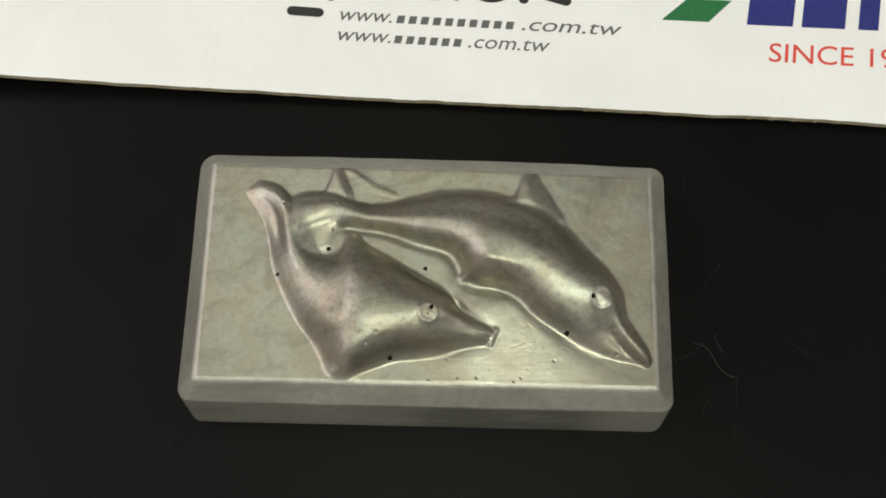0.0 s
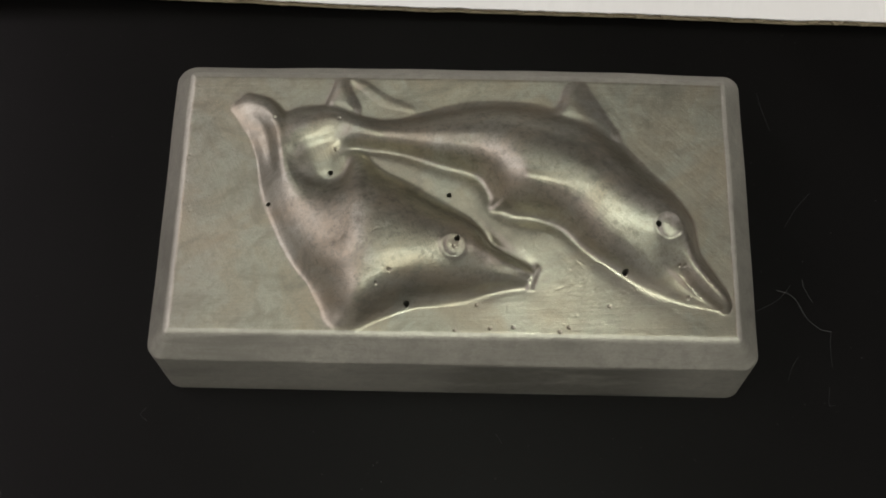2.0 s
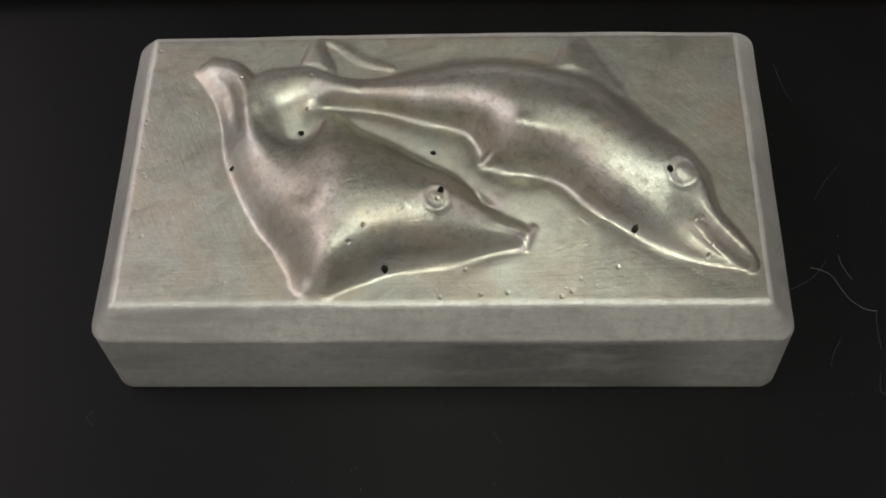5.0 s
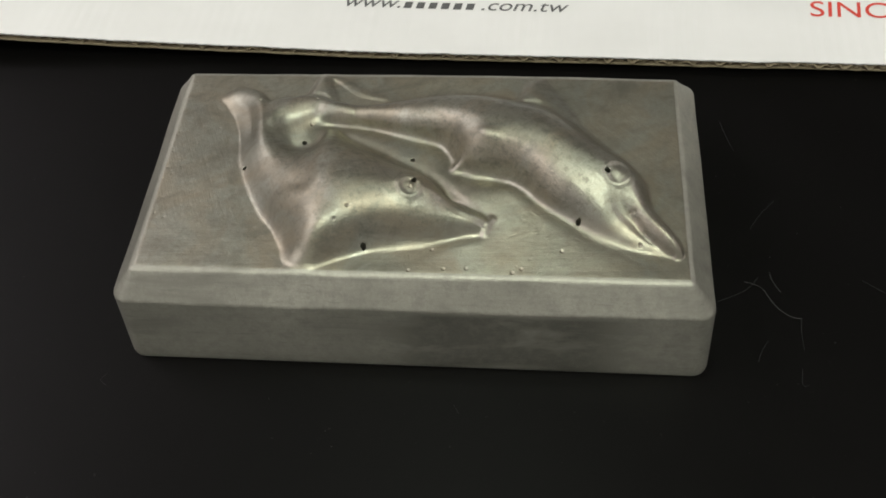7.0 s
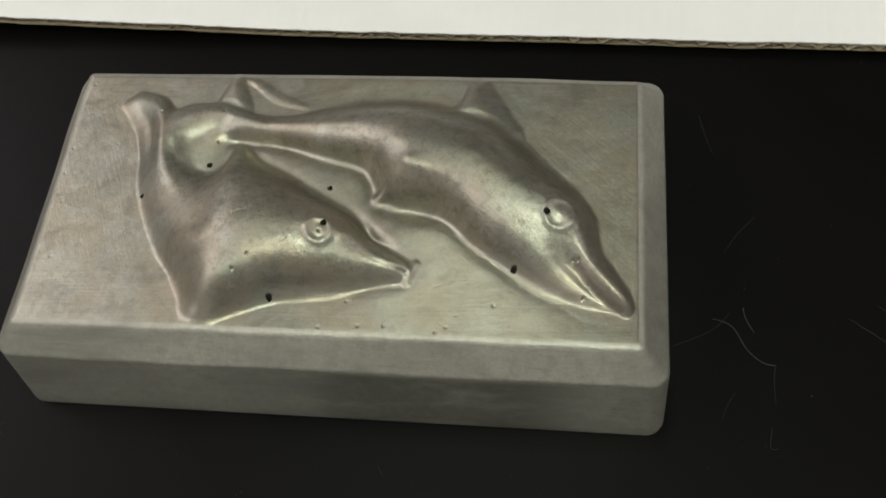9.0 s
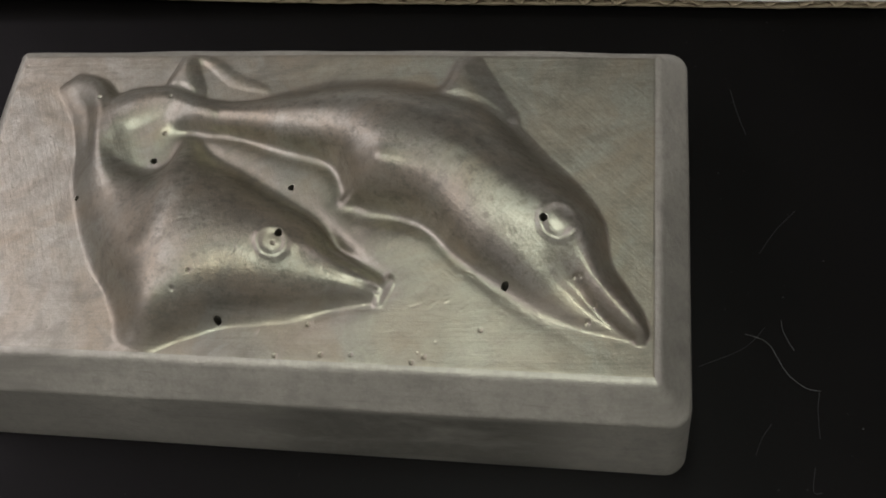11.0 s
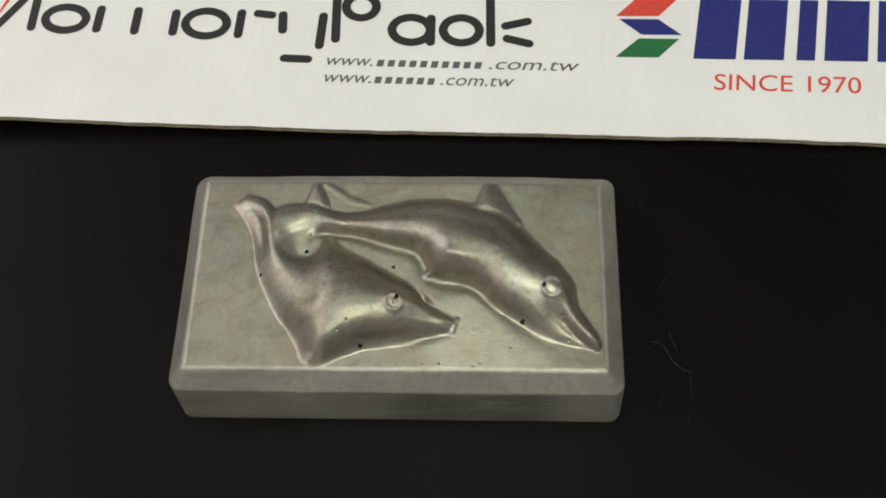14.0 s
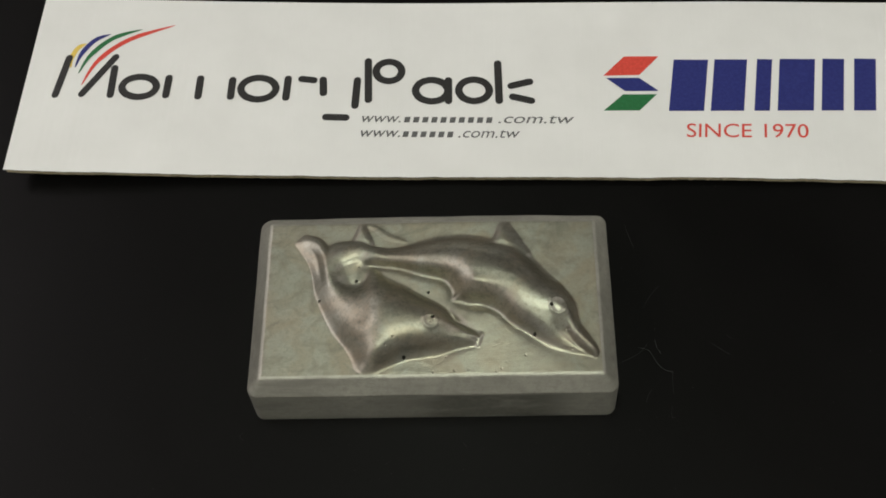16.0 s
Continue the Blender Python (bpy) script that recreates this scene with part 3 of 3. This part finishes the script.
def cast_block():
    relief_form = relief()
    top = PLATE + relief_form
    # the plate is a little wavy
    top += 0.07 * fractal(U, V, 0.35) + 0.012 * fractal(U + 3, V * 1.1, 1.1, 3) * (0.4 + smooth_step(relief_form, 0.8, 4))
    # shallow scrapes beside the beak
    top += 0.018 * fractal(U * 1.6, V, 0.9, 3) * np.exp(-(((U - 24) / 9) ** 2) - ((V + 17) / 6) ** 2)
    # the rim is rounded over
    edge = np.minimum(HALF_U - np.abs(U), HALF_V - np.abs(V))
    over = np.clip(1.0 - edge, 0, None)
    top = top - 0.16 * over**2
    # vent holes drilled where the form is deepest, and casting pores
    for hu, hv, r in ((-26.0, 5.2, 0.52), (-38.7, -1.6, 0.42), (-1.1, 0.5, 0.45), (-9.2, -22.5, 0.52), (34.6, -15.3, 0.52), (0.9, -10.9, 0.52), (40.2, -7.3, 0.52)):
        top = np.where(np.hypot(U - hu, V - hv) < r - 0.04, top - 9.0, top)
    rng = np.random.RandomState(3)
    pores = [(-38.1, 16.9), (-24.4, 16.5), (-25.0, 10.3), (4.9, -22.2), (0.5, -27.4), (45.0, -14.4), (45.9, -14.5), (47.9, -18.2), (-14.9, -19.8), (0.2, -12.5), (7.6, -26.9), (23.3, -26.5),
             (21.5, -27.4), (31.4, -22.1), (12.2, -26.7), (47.0, -20.3), (-12.4, -17.3)]
    pores += [(rng.uniform(-56, -40), rng.uniform(-26, 26)) for _ in range(6)] + [(rng.uniform(-40, 56), rng.uniform(-27.5, -22)) for _ in range(6)]
    pores += [(rng.normal(-56.4, 0.5), rng.uniform(-26, 27)) for _ in range(8)]
    for k, (hu, hv) in enumerate(pores):
        r = 0.24 if k < 17 else rng.uniform(0.12, 0.24)
        top = top - (0.4 if k < 17 else 0.1) * np.exp(-((np.hypot(U - hu, V - hv) / r) ** 2))

    # bright nicks and file marks: clusters of short strokes (place, spread, direction, count)
    for cu, cv, spread, way, many in ((-20, -9.5, 2.2, 1.0, 5), (-14, -9.2, 2.6, 0.7, 9), (-17.5, -13.5, 1.5, 0.1, 3), (27, 0.2, 1.2, 1.2, 5), (33.6, -2.2, 1.0, 0.2, 4), (4, 11.5, 1.2, 1.5, 4),
                                      (20.5, 4.2, 1.2, 1.3, 5), (28, -13.5, 3.0, 2.5, 10), (37, -19.2, 2.6, 2.6, 8), (-4.5, -13.6, 2.2, 1.4, 7), (17, -7.5, 3.0, 1.5, 10), (24, -18, 4.0, 0.4, 12),
                                      (2, -24.5, 6.0, 1.4, 14), (36, -9.5, 1.6, 2.4, 5), (-37, 5.5, 0.6, 0.1, 3)):
        for _ in range(many):
            a, half = way + rng.normal(0, 0.3), rng.uniform(0.3, 1.0)
            x0, y0 = cu + rng.normal(0, 0.6 * spread), cv + rng.normal(0, 0.4 * spread)
            du, dv = U - x0, V - y0
            s, t = du * math.cos(a) + dv * math.sin(a), dv * math.cos(a) - du * math.sin(a)
            top = top + rng.choice((-1, 1)) * rng.uniform(0.02, 0.05) * np.exp(-((t / 0.2) ** 2) - (s / half) ** 4)

    verts = np.stack([U, V, top], -1).reshape(-1, 3)
    index = np.arange(NU * NV).reshape(NU, NV)
    faces = np.stack([index[:-1, :-1], index[1:, :-1], index[1:, 1:], index[:-1, 1:]], -1).reshape(-1, 4).tolist()
    # sides: loops that start on the plate's border and step down and out over the chamfer
    border = np.concatenate([index[:-1, 0], index[-1, :-1], index[:0:-1, -1], index[0, :0:-1]])
    bu, bv = verts[border, 0] / HALF_U, verts[border, 1] / HALF_V
    wave = 0.16 * np.sin(bu * 7.3 + bv * 4.1) + 0.10 * np.sin(bu * 17.0 + bv * 9.0 + 1.0)
    loops = [verts]
    count = len(verts)
    previous = border
    # half length, half width, shift in v, height, corner radius
    rings = [(58.0, 28.8, 0.0, 23.44, 0.7), (58.4, 29.18, 0.0, 23.16, 1.0), (58.75, 29.5, 0.0, 22.78, 1.3), (60.2, 30.8, 0.0, 21.05, 2.2), (62.35, 32.8, 0.0, 18.5, 3.3), (62.6, 33.05, 0.0, 18.2, 3.35), (62.85, 33.32, 0.0, 17.85, 3.4),
             (62.98, 33.46, 0.0, 17.45, 3.5), (63.02, 33.52, 0.0, 17.0, 3.5), (63.2, 34.5, -0.15, 11.0, 3.5), (63.4, 35.4, -0.35, 5.0, 3.5), (63.5, 36.0, -0.5, 1.0, 3.5), (63.4, 35.95, -0.5, 0.35, 3.4), (63.0, 35.6, -0.5, 0.0, 3.2)]
    dip = np.clip(verts[border, 2] - 23.6, -0.9, 0.6)
    for n, (hu, hv, shift, z, r) in enumerate(rings):
        x, y = bu * hu, bv * hv
        r = r + np.where((bu < 0) & (bv > 0), min(1.6, 0.16 * n), 0.0)  # the corner by the small tail is rounder
        qx, qy = np.clip(x, r - hu, hu - r), np.clip(y, r - hv, hv - r)
        dx, dy = x - qx, y - qy
        far = np.maximum(np.hypot(dx, dy), 1e-9)
        follow = max(0.0, 1 - 0.22 * n) * dip
        ring = np.stack([qx + dx / far * r, qy + dy / far * r + shift, z + follow + wave * (min(1.0, 0.25 * n) if n < 8 else 0.0)], -1)
        names = count + np.arange(len(border))
        count += len(border)
        loops.append(ring)
        faces += np.stack([np.roll(previous, -1), previous, names, np.roll(names, -1)], -1).tolist()
        previous = names
    faces.append(list(reversed(previous.tolist())))
    every = np.concatenate(loops)
    u, v = every[:, 0].copy(), every[:, 1].copy()
    every[:, 0] = u - 0.7 * np.clip((u - 55) / 2.6, 0, 1)
    every[:, 1] = v - 1.1 * np.clip(u / 60, 0, 1) ** 1.6 * smooth_step(v, 17, 28)
    return every / 1000, faces


block_verts, block_faces = cast_block()
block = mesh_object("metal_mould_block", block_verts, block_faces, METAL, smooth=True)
steep = np.zeros(len(block_faces), bool)
for k, p in enumerate(block.data.polygons):
    zs = [block_verts[i][2] for i in p.vertices] if k < (NU - 1) * (NV - 1) else (0, 0)
    steep[k] = max(zs) - min(zs) > 0.002
block.data.polygons.foreach_set("use_smooth", ~steep)
block.data.materials.append(METAL_SIDES)
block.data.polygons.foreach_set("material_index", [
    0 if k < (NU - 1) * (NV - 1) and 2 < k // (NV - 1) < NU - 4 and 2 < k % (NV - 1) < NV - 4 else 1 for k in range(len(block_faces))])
block.location = (-0.0002, 0.148, 0.0)
tagged(block, "sanded grey aluminium mould block with two raised dolphins", "mould block")

# ---------------------------------------------------------------- the printed corrugated panel
T = 0.0028  # thickness of the panel
panel = tagged(new("cardboard_panel"), "white printed corrugated cardboard panel, curled up at one end", "cardboard")
PANEL_X, PANEL_Y, PANEL_TURN = -0.1698, 0.2104, -1.82
panel.matrix_world = pose(PANEL_X, PANEL_Y, 0.0, 0, 0, PANEL_TURN)
PANEL_W, PANEL_D = 0.370, 0.0843


def curl(x):
    """How far the panel has lifted off the table, by the place along it."""
    settled = min(1.0, max(0.0, (x - 0.28) / 0.08))
    return 0.0055 * max(0.0, 1 - x / 0.172) ** 1.5 + 0.0015 * (1 - settled * settled * (3 - 2 * settled))


def sheet(name, z0, z1, material, inset, label):
    """A liner with slightly ragged edges and a gentle sag between the flutes."""
    nx, ny = 240, 16
    rng = np.random.RandomState(11)
    rag = np.cumsum(rng.normal(0, 0.00006, nx + 1))
    rag -= np.linspace(rag[0], rag[-1], nx + 1)
    verts, faces = [], []
    for level in (z0, z1):
        for j in range(ny + 1):
            for i in range(nx + 1):
                y = inset + (PANEL_D - 2 * inset) * j / ny + (rag[i] if j == 0 else 0)
                x = inset + (PANEL_W - 2 * inset) * i / nx
                verts.append((x, y, level + curl(x) + 0.00003 * math.sin(2 * math.pi * x / 0.0032)))
    idx = lambda level, i, j: level * (nx + 1) * (ny + 1) + j * (nx + 1) + i  # noqa: E731
    for j in range(ny):
        for i in range(nx):
            faces.append((idx(1, i, j), idx(1, i + 1, j), idx(1, i + 1, j + 1), idx(1, i, j + 1)))
            faces.append((idx(0, i, j + 1), idx(0, i + 1, j + 1), idx(0, i + 1, j), idx(0, i, j)))
    for i in range(nx):
        faces.append((idx(0, i, 0), idx(0, i + 1, 0), idx(1, i + 1, 0), idx(1, i, 0)))
        faces.append((idx(1, i, ny), idx(1, i + 1, ny), idx(0, i + 1, ny), idx(0, i, ny)))
    for j in range(ny):
        faces.append((idx(0, 0, j + 1), idx(0, 0, j), idx(1, 0, j), idx(1, 0, j + 1)))
        faces.append((idx(0, nx, j), idx(0, nx, j + 1), idx(1, nx, j + 1), idx(1, nx, j)))
    return mesh_object(name, verts, faces, material, panel, label)


def flute():
    """The corrugated middle layer: a thin wavy sheet, crushed here and there along its cut edge."""
    verts, faces = [], []
    per, pitch, thick = 10, 0.0032, 0.00026
    count = int((PANEL_W - 0.002) / pitch * per)
    rng = np.random.RandomState(5)
    phase = np.cumsum(rng.normal(0, 0.02, count + 1))
    crush = np.interp(np.arange(count + 1), np.linspace(0, count, 26), rng.uniform(0.55, 1.0, 26))
    low, high = 0.00045 + thick / 2, T - 0.00045 - thick / 2
    for y, flat in ((0.0007, True), (0.006, False), (PANEL_D - 0.0006, False)):
        for i in range(count + 1):
            x = 0.001 + i * pitch / per
            a = math.sin(2 * math.pi * x / pitch + phase[i]) * (crush[i] if flat else 1.0)
            z = (low + high) / 2 + a * (high - low) / 2 + curl(x)
            yy = y + (0.0004 * math.sin(x * 900 + phase[i] * 9) if flat else 0)
            verts += [(x, yy, z - thick / 2), (x, yy, z + thick / 2)]
    row = 2 * (count + 1)
    for r in range(2):
        for i in range(count):
            a, b = r * row + 2 * i, (r + 1) * row + 2 * i
            faces += [(a + 1, a + 3, b + 3, b + 1), (a, b, b + 2, a + 2)]
            if r == 0:
                faces.append((a, a + 2, a + 3, a + 1))
            else:
                faces.append((b, b + 1, b + 3, b + 2))
    return mesh_object("flute", verts, faces, KRAFT, panel, "brown corrugated paper flute", True)


sheet("bottom_liner", 0.00006, 0.00045, KRAFT, 0.0003, "brown kraft paper liner")
flute()
sheet("top_liner", T - 0.0004, T, PAPER, 0.0, "white coated printed liner")

PRINT_Z = T + 0.00011
TO_PANEL = pose(PANEL_X, PANEL_Y, 0.0, 0, 0, PANEL_TURN).inverted()


def on_panel(x, y, lift=0.0):
    """A place of the flat layout, in mm, as a place on the panel's printed face; where the panel curls up the layout draws in."""
    up = curl(x / 1000 - PANEL_X + 0.002) / 0.323
    x, y = x + (17 - x) * up, y + (26 - y) * up
    p = TO_PANEL @ Vector((x / 1000, y / 1000, 0))
    return (p.x, p.y, PRINT_Z + lift + curl(p.x))


def flat_print(name, points, material, label=""):
    verts = [on_panel(x, y) for x, y in points]
    area = sum(a[0] * b[1] - b[0] * a[1] for a, b in zip(verts, verts[1:] + verts[:1]))
    if area < 0:
        verts.reverse()
    return mesh_object(name, verts, [range(len(verts))], material, panel, label)


def stroke(name, points, width, material, label="", taper=None, closed=False, round_ends=True):
    """A printed line of even or changing width through a few places."""
    line = spline(points, closed, 10) if len(points) > 2 else np.array(points, float)
    n = len(line)
    tangent = (np.roll(line, -1, 0) - np.roll(line, 1, 0)) if closed else np.gradient(line, axis=0)
    tangent /= np.linalg.norm(tangent, axis=1)[:, None]
    normal = np.stack([-tangent[:, 1], tangent[:, 0]], -1)
    s = np.linspace(0, 1, n)
    half = width / 2 * (np.interp(s, [a for a, _ in taper], [b for _, b in taper]) if taper else np.ones(n))
    left, right = line + normal * half[:, None], line - normal * half[:, None]
    layer = 4e-6 * (len(panel.children) % 12)
    verts = [on_panel(*p, layer) for p in left] + [on_panel(*p, layer) for p in right]
    faces = [(i, n + i, n + (i + 1) % n, (i + 1) % n) for i in range(n if closed else n - 1)]
    if round_ends and not closed:
        for end, sign in ((0, -1), (n - 1, 1)):
            first = len(verts)
            base = math.atan2(tangent[end][1], tangent[end][0]) + (math.pi if sign < 0 else 0)
            verts += [on_panel(line[end][0] + half[end] * math.cos(base + a), line[end][1] + half[end] * math.sin(base + a), layer) for a in np.linspace(-math.pi / 2, math.pi / 2, 9)]
            faces.append(tuple(range(first, first + 9)))
    return mesh_object(name, verts, faces, material, panel, label)


def printed_text(name, words, x, y, width, height, turn, material, shear=0.0, label=""):
    """Words set in the built-in font, fitted to a width and a letter height on the panel (mm)."""
    curve = bpy.data.curves.new(name, "FONT")
    curve.body, curve.shear = words, shear
    curve.resolution_u = 4
    ob = bpy.data.objects.new(name, curve)
    scene.collection.objects.link(ob)
    me = bpy.data.meshes.new_from_object(ob.evaluated_get(bpy.context.evaluated_depsgraph_get()))
    bpy.data.objects.remove(ob)
    xs = [v.co.x for v in me.vertices]
    # capital height of the built-in font is about 0.69 of its size
    sx, sy = width / (max(xs) - min(xs)), height / 0.69
    c, s = math.cos(radians(turn)), math.sin(radians(turn))
    low = min(xs)
    for v in me.vertices:
        a, b = (v.co.x - low) * sx, v.co.y * sy
        v.co = on_panel(x + a * c - b * s, y + a * s + b * c)
    # every letter becomes a piece of its own
    near = {v.index: v.index for v in me.vertices}

    def root(i):
        while near[i] != i:
            near[i] = near[near[i]]
            i = near[i]
        return i

    for e in me.edges:
        near[root(e.vertices[0])] = root(e.vertices[1])
    letters = {}
    for f in me.polygons:
        letters.setdefault(root(f.vertices[0]), []).append(tuple(f.vertices))
    for faces in letters.values():
        used = sorted({i for f in faces for i in f})
        at = {i: k for k, i in enumerate(used)}
        mesh_object(name, [me.vertices[i].co for i in used], [[at[i] for i in f] for f in faces], material, panel, label)
    bpy.data.meshes.remove(me)


W = 3.1  # width of the black strokes, mm
MARK = "black printed stroke"


def oval(cx, cy, a, b):
    stroke("printed_ring", [(cx + a * math.cos(k * math.pi / 4), cy + b * math.sin(k * math.pi / 4) - 0.04 * a * math.cos(k * math.pi / 4)) for k in range(8)], W, INK_BLACK, MARK, closed=True)


# a row of plain black bars and rings where the word mark stands
for bar in (
    [(-158.6, 249.5), (-155.6, 268.0)], [(-147.4, 249.5), (-135.6, 267.6)], [(-135.2, 248.6), (-135.2, 262)],
    [(-111.8, 247.6), (-111.4, 256.2)], [(-98.2, 246.6), (-98, 255.4)], [(-84.6, 246), (-84.4, 254.2)],
    [(-61.6, 244.8), (-61.2, 254)], [(-55.5, 253.7), (-50.5, 252.9)],
    [(-46.6, 253), (-46.2, 246.5)], [(-32.4, 252.3), (-33, 240)], [(-44.6, 234.9), (-36.5, 234.4)],
    [(-27.6, 242.6), (-28.2, 261.6)], [(5, 241), (5, 251)], [(25.5, 240.4), (25.3, 258.6)], [(30.5, 247.4), (38, 249.2)], [(31, 242.2), (38.4, 240)],
):
    stroke("printed_bar", bar, W, INK_BLACK, MARK)
for ring in ((-123.5, 252.2, 7.3, 5.0), (-73.3, 249.6, 7.3, 5.3), (-19.5, 256.2, 5.3, 4.8), (-1.8, 246.2, 6.6, 5.2), (15.4, 245.8, 6.2, 5.2)):
    oval(*ring)
# coloured swooshes over it
for colour, points in (
    (INK_YELLOW, [(-154.2, 263), (-154.6, 268), (-152.6, 273), (-149.4, 275)]),
    (INK_BLUE, [(-152.4, 263), (-150.6, 270), (-146, 276.6), (-139.6, 279.6)]),
    (INK_GREEN, [(-150.4, 260), (-146.6, 269), (-138, 277.5), (-126, 281.6)]),
    (INK_RED, [(-148.2, 254), (-143, 266), (-131, 276.4), (-112, 283.2)]),
):
    stroke("printed_swoosh", points, 2.3, colour, "coloured printed swoosh", taper=[(0, 0.15), (0.4, 1.0), (0.75, 0.9), (1, 0.1)], round_ends=False)
# three slanting bars in red, blue and green, then a row of heavy blue blocks
flat_print("printed_bar", [(68, 251.1), (82.4, 250.9), (91, 259.8), (77, 260.2)], INK_RED, "red printed slanting bar")
flat_print("printed_bar", [(76.2, 243.3), (89.6, 243.0), (82.2, 249.6), (69, 249.9)], INK_BLUE, "blue printed slanting bar")
flat_print("printed_bar", [(67, 234.4), (81.2, 234.0), (88.6, 241.4), (75.2, 241.8)], INK_GREEN, "green printed slanting bar")
for x0, x1 in ((92.6, 106.4), (109, 122), (126, 132), (135, 149), (152, 160.5), (164.5, 173)):
    y0 = 233.4 - 0.03 * (x0 - 92)
    flat_print("printed_block", [(x0, y0), (x1, y0 - 0.03 * (x1 - x0)), (x1 + 4.4, y0 + 24.4 - 0.03 * (x1 - x0)), (x0 + 4.4, y0 + 24.6)], INK_BLUE, "heavy blue printed block")
printed_text("printed_letter", "SINCE 1970", 98.4, 221.2, 47.0, 6.2, -2.2, INK_RED, 0.08, "thin red printed letter")
for x0, y0, length, first, bars, rest in ((-30, 232.0, 85.0, 0.185, 10, 0.645), (-30.3, 225.2, 63.6, 0.25, 6, 0.615)):
    slope = -2.2
    printed_text("printed_letter", "www.", x0, y0, length * first, 4.6, slope, INK_GREY, 0.25, "small grey printed letter")
    x1 = x0 + length * rest
    printed_text("printed_letter", ".com.tw", x1, y0 + (x1 - x0) * math.tan(radians(slope)), length * (1 - rest), 4.6, slope, INK_GREY, 0.25, "small grey printed letter")
    a, b = x0 + length * (first + 0.015), x0 + length * (rest - 0.015)
    pitch = (b - a) / bars
    for k in range(bars):
        x = a + k * pitch
        y = y0 + (x - x0) * math.tan(radians(slope))
        flat_print("printed_dash", [(x, y), (x + 0.62 * pitch, y), (x + 0.62 * pitch + 0.5, y + 2.6), (x + 0.5, y + 2.6)], INK_GREY, "small grey printed bar")

# ---------------------------------------------------------------- lint and dust on the table


def fibre(points, radius, material):
    """A hair-thin thread of lint lying on the table top."""
    line = spline([(x / 1000, y / 1000) for x, y in points], False, 6)
    verts, faces = [], []
    for i, (x, y) in enumerate(line):
        t = line[min(i + 1, len(line) - 1)] - line[max(i - 1, 0)]
        t /= np.linalg.norm(t)
        lift = radius + 0.0001 * abs(math.sin(i * 0.7))
        for a in range(4):
            c, s = math.cos(a * math.pi / 2), math.sin(a * math.pi / 2)
            verts.append((x - t[1] * radius * c, y + t[0] * radius * c, lift + radius * s))
    for i in range(len(line) - 1):
        for a in range(4):
            b = (a + 1) % 4
            faces.append((4 * i + a, 4 * i + b, 4 * i + 4 + b, 4 * i + 4 + a))
    ob = mesh_object("lint_thread", verts, faces, material)
    return tagged(ob, "hair-thin pale thread of lint on the black table", "lint", "lint on the table")


for number, thread in enumerate((
    [(65, 130), (72.3, 133.6), (75.8, 137.4)], [(72.6, 136.1), (76.2, 134.6), (78.8, 129.8), (81.6, 127.3), (84, 126.8)],
    [(78.5, 138.8), (78.8, 136.6), (80.3, 133.5)], [(83.8, 126.6), (83.4, 123.5), (83.4, 118.9)], [(82.4, 114.4), (81.9, 110.6), (83.2, 110.5)],
    [(98.3, 137.3), (101.9, 134.7), (104.6, 132.7)], [(104.2, 140.2), (105.4, 139.2), (106.4, 138.9)], [(75.5, 151.1), (78.4, 155.6), (81.9, 159.5)],
    [(71.6, 185.2), (72.6, 180.4), (74.1, 175.2)], [(73.5, 115.7), (74.5, 118.4), (76.1, 120.9)], [(9.4, 102.8), (10.0, 101.9), (10.7, 100.8)],
    [(-67.9, 106.9), (-69, 105.4), (-67.3, 104)],
)):
    fibre(thread, 0.00004, PALE_LINT if number in (1, 2) else LINT)
for k, (dx, dy) in enumerate(((-30.4, 102.4), (-17, 95.5), (-15.2, 92.1), (86, 150), (90, 121), (97, 158), (69, 167), (79, 143))):
    bm = bmesh.new()
    bmesh.ops.create_icosphere(bm, subdivisions=1, radius=0.00016 + 0.00003 * (k % 3))
    for v in bm.verts:
        v.co *= 0.75 + 0.5 * noise.noise(v.co * 9000 + Vector((k, 0, 0)))
    me = bpy.data.meshes.new("dust_speck")
    bm.to_mesh(me)
    bm.free()
    me.materials.append(LINT)
    speck = new("dust_speck", me)
    speck.location = (dx / 1000, dy / 1000, -min(v.co.z for v in me.vertices))
    tagged(speck, "tiny pale dust speck on the black table", "dust", "dust on the table")
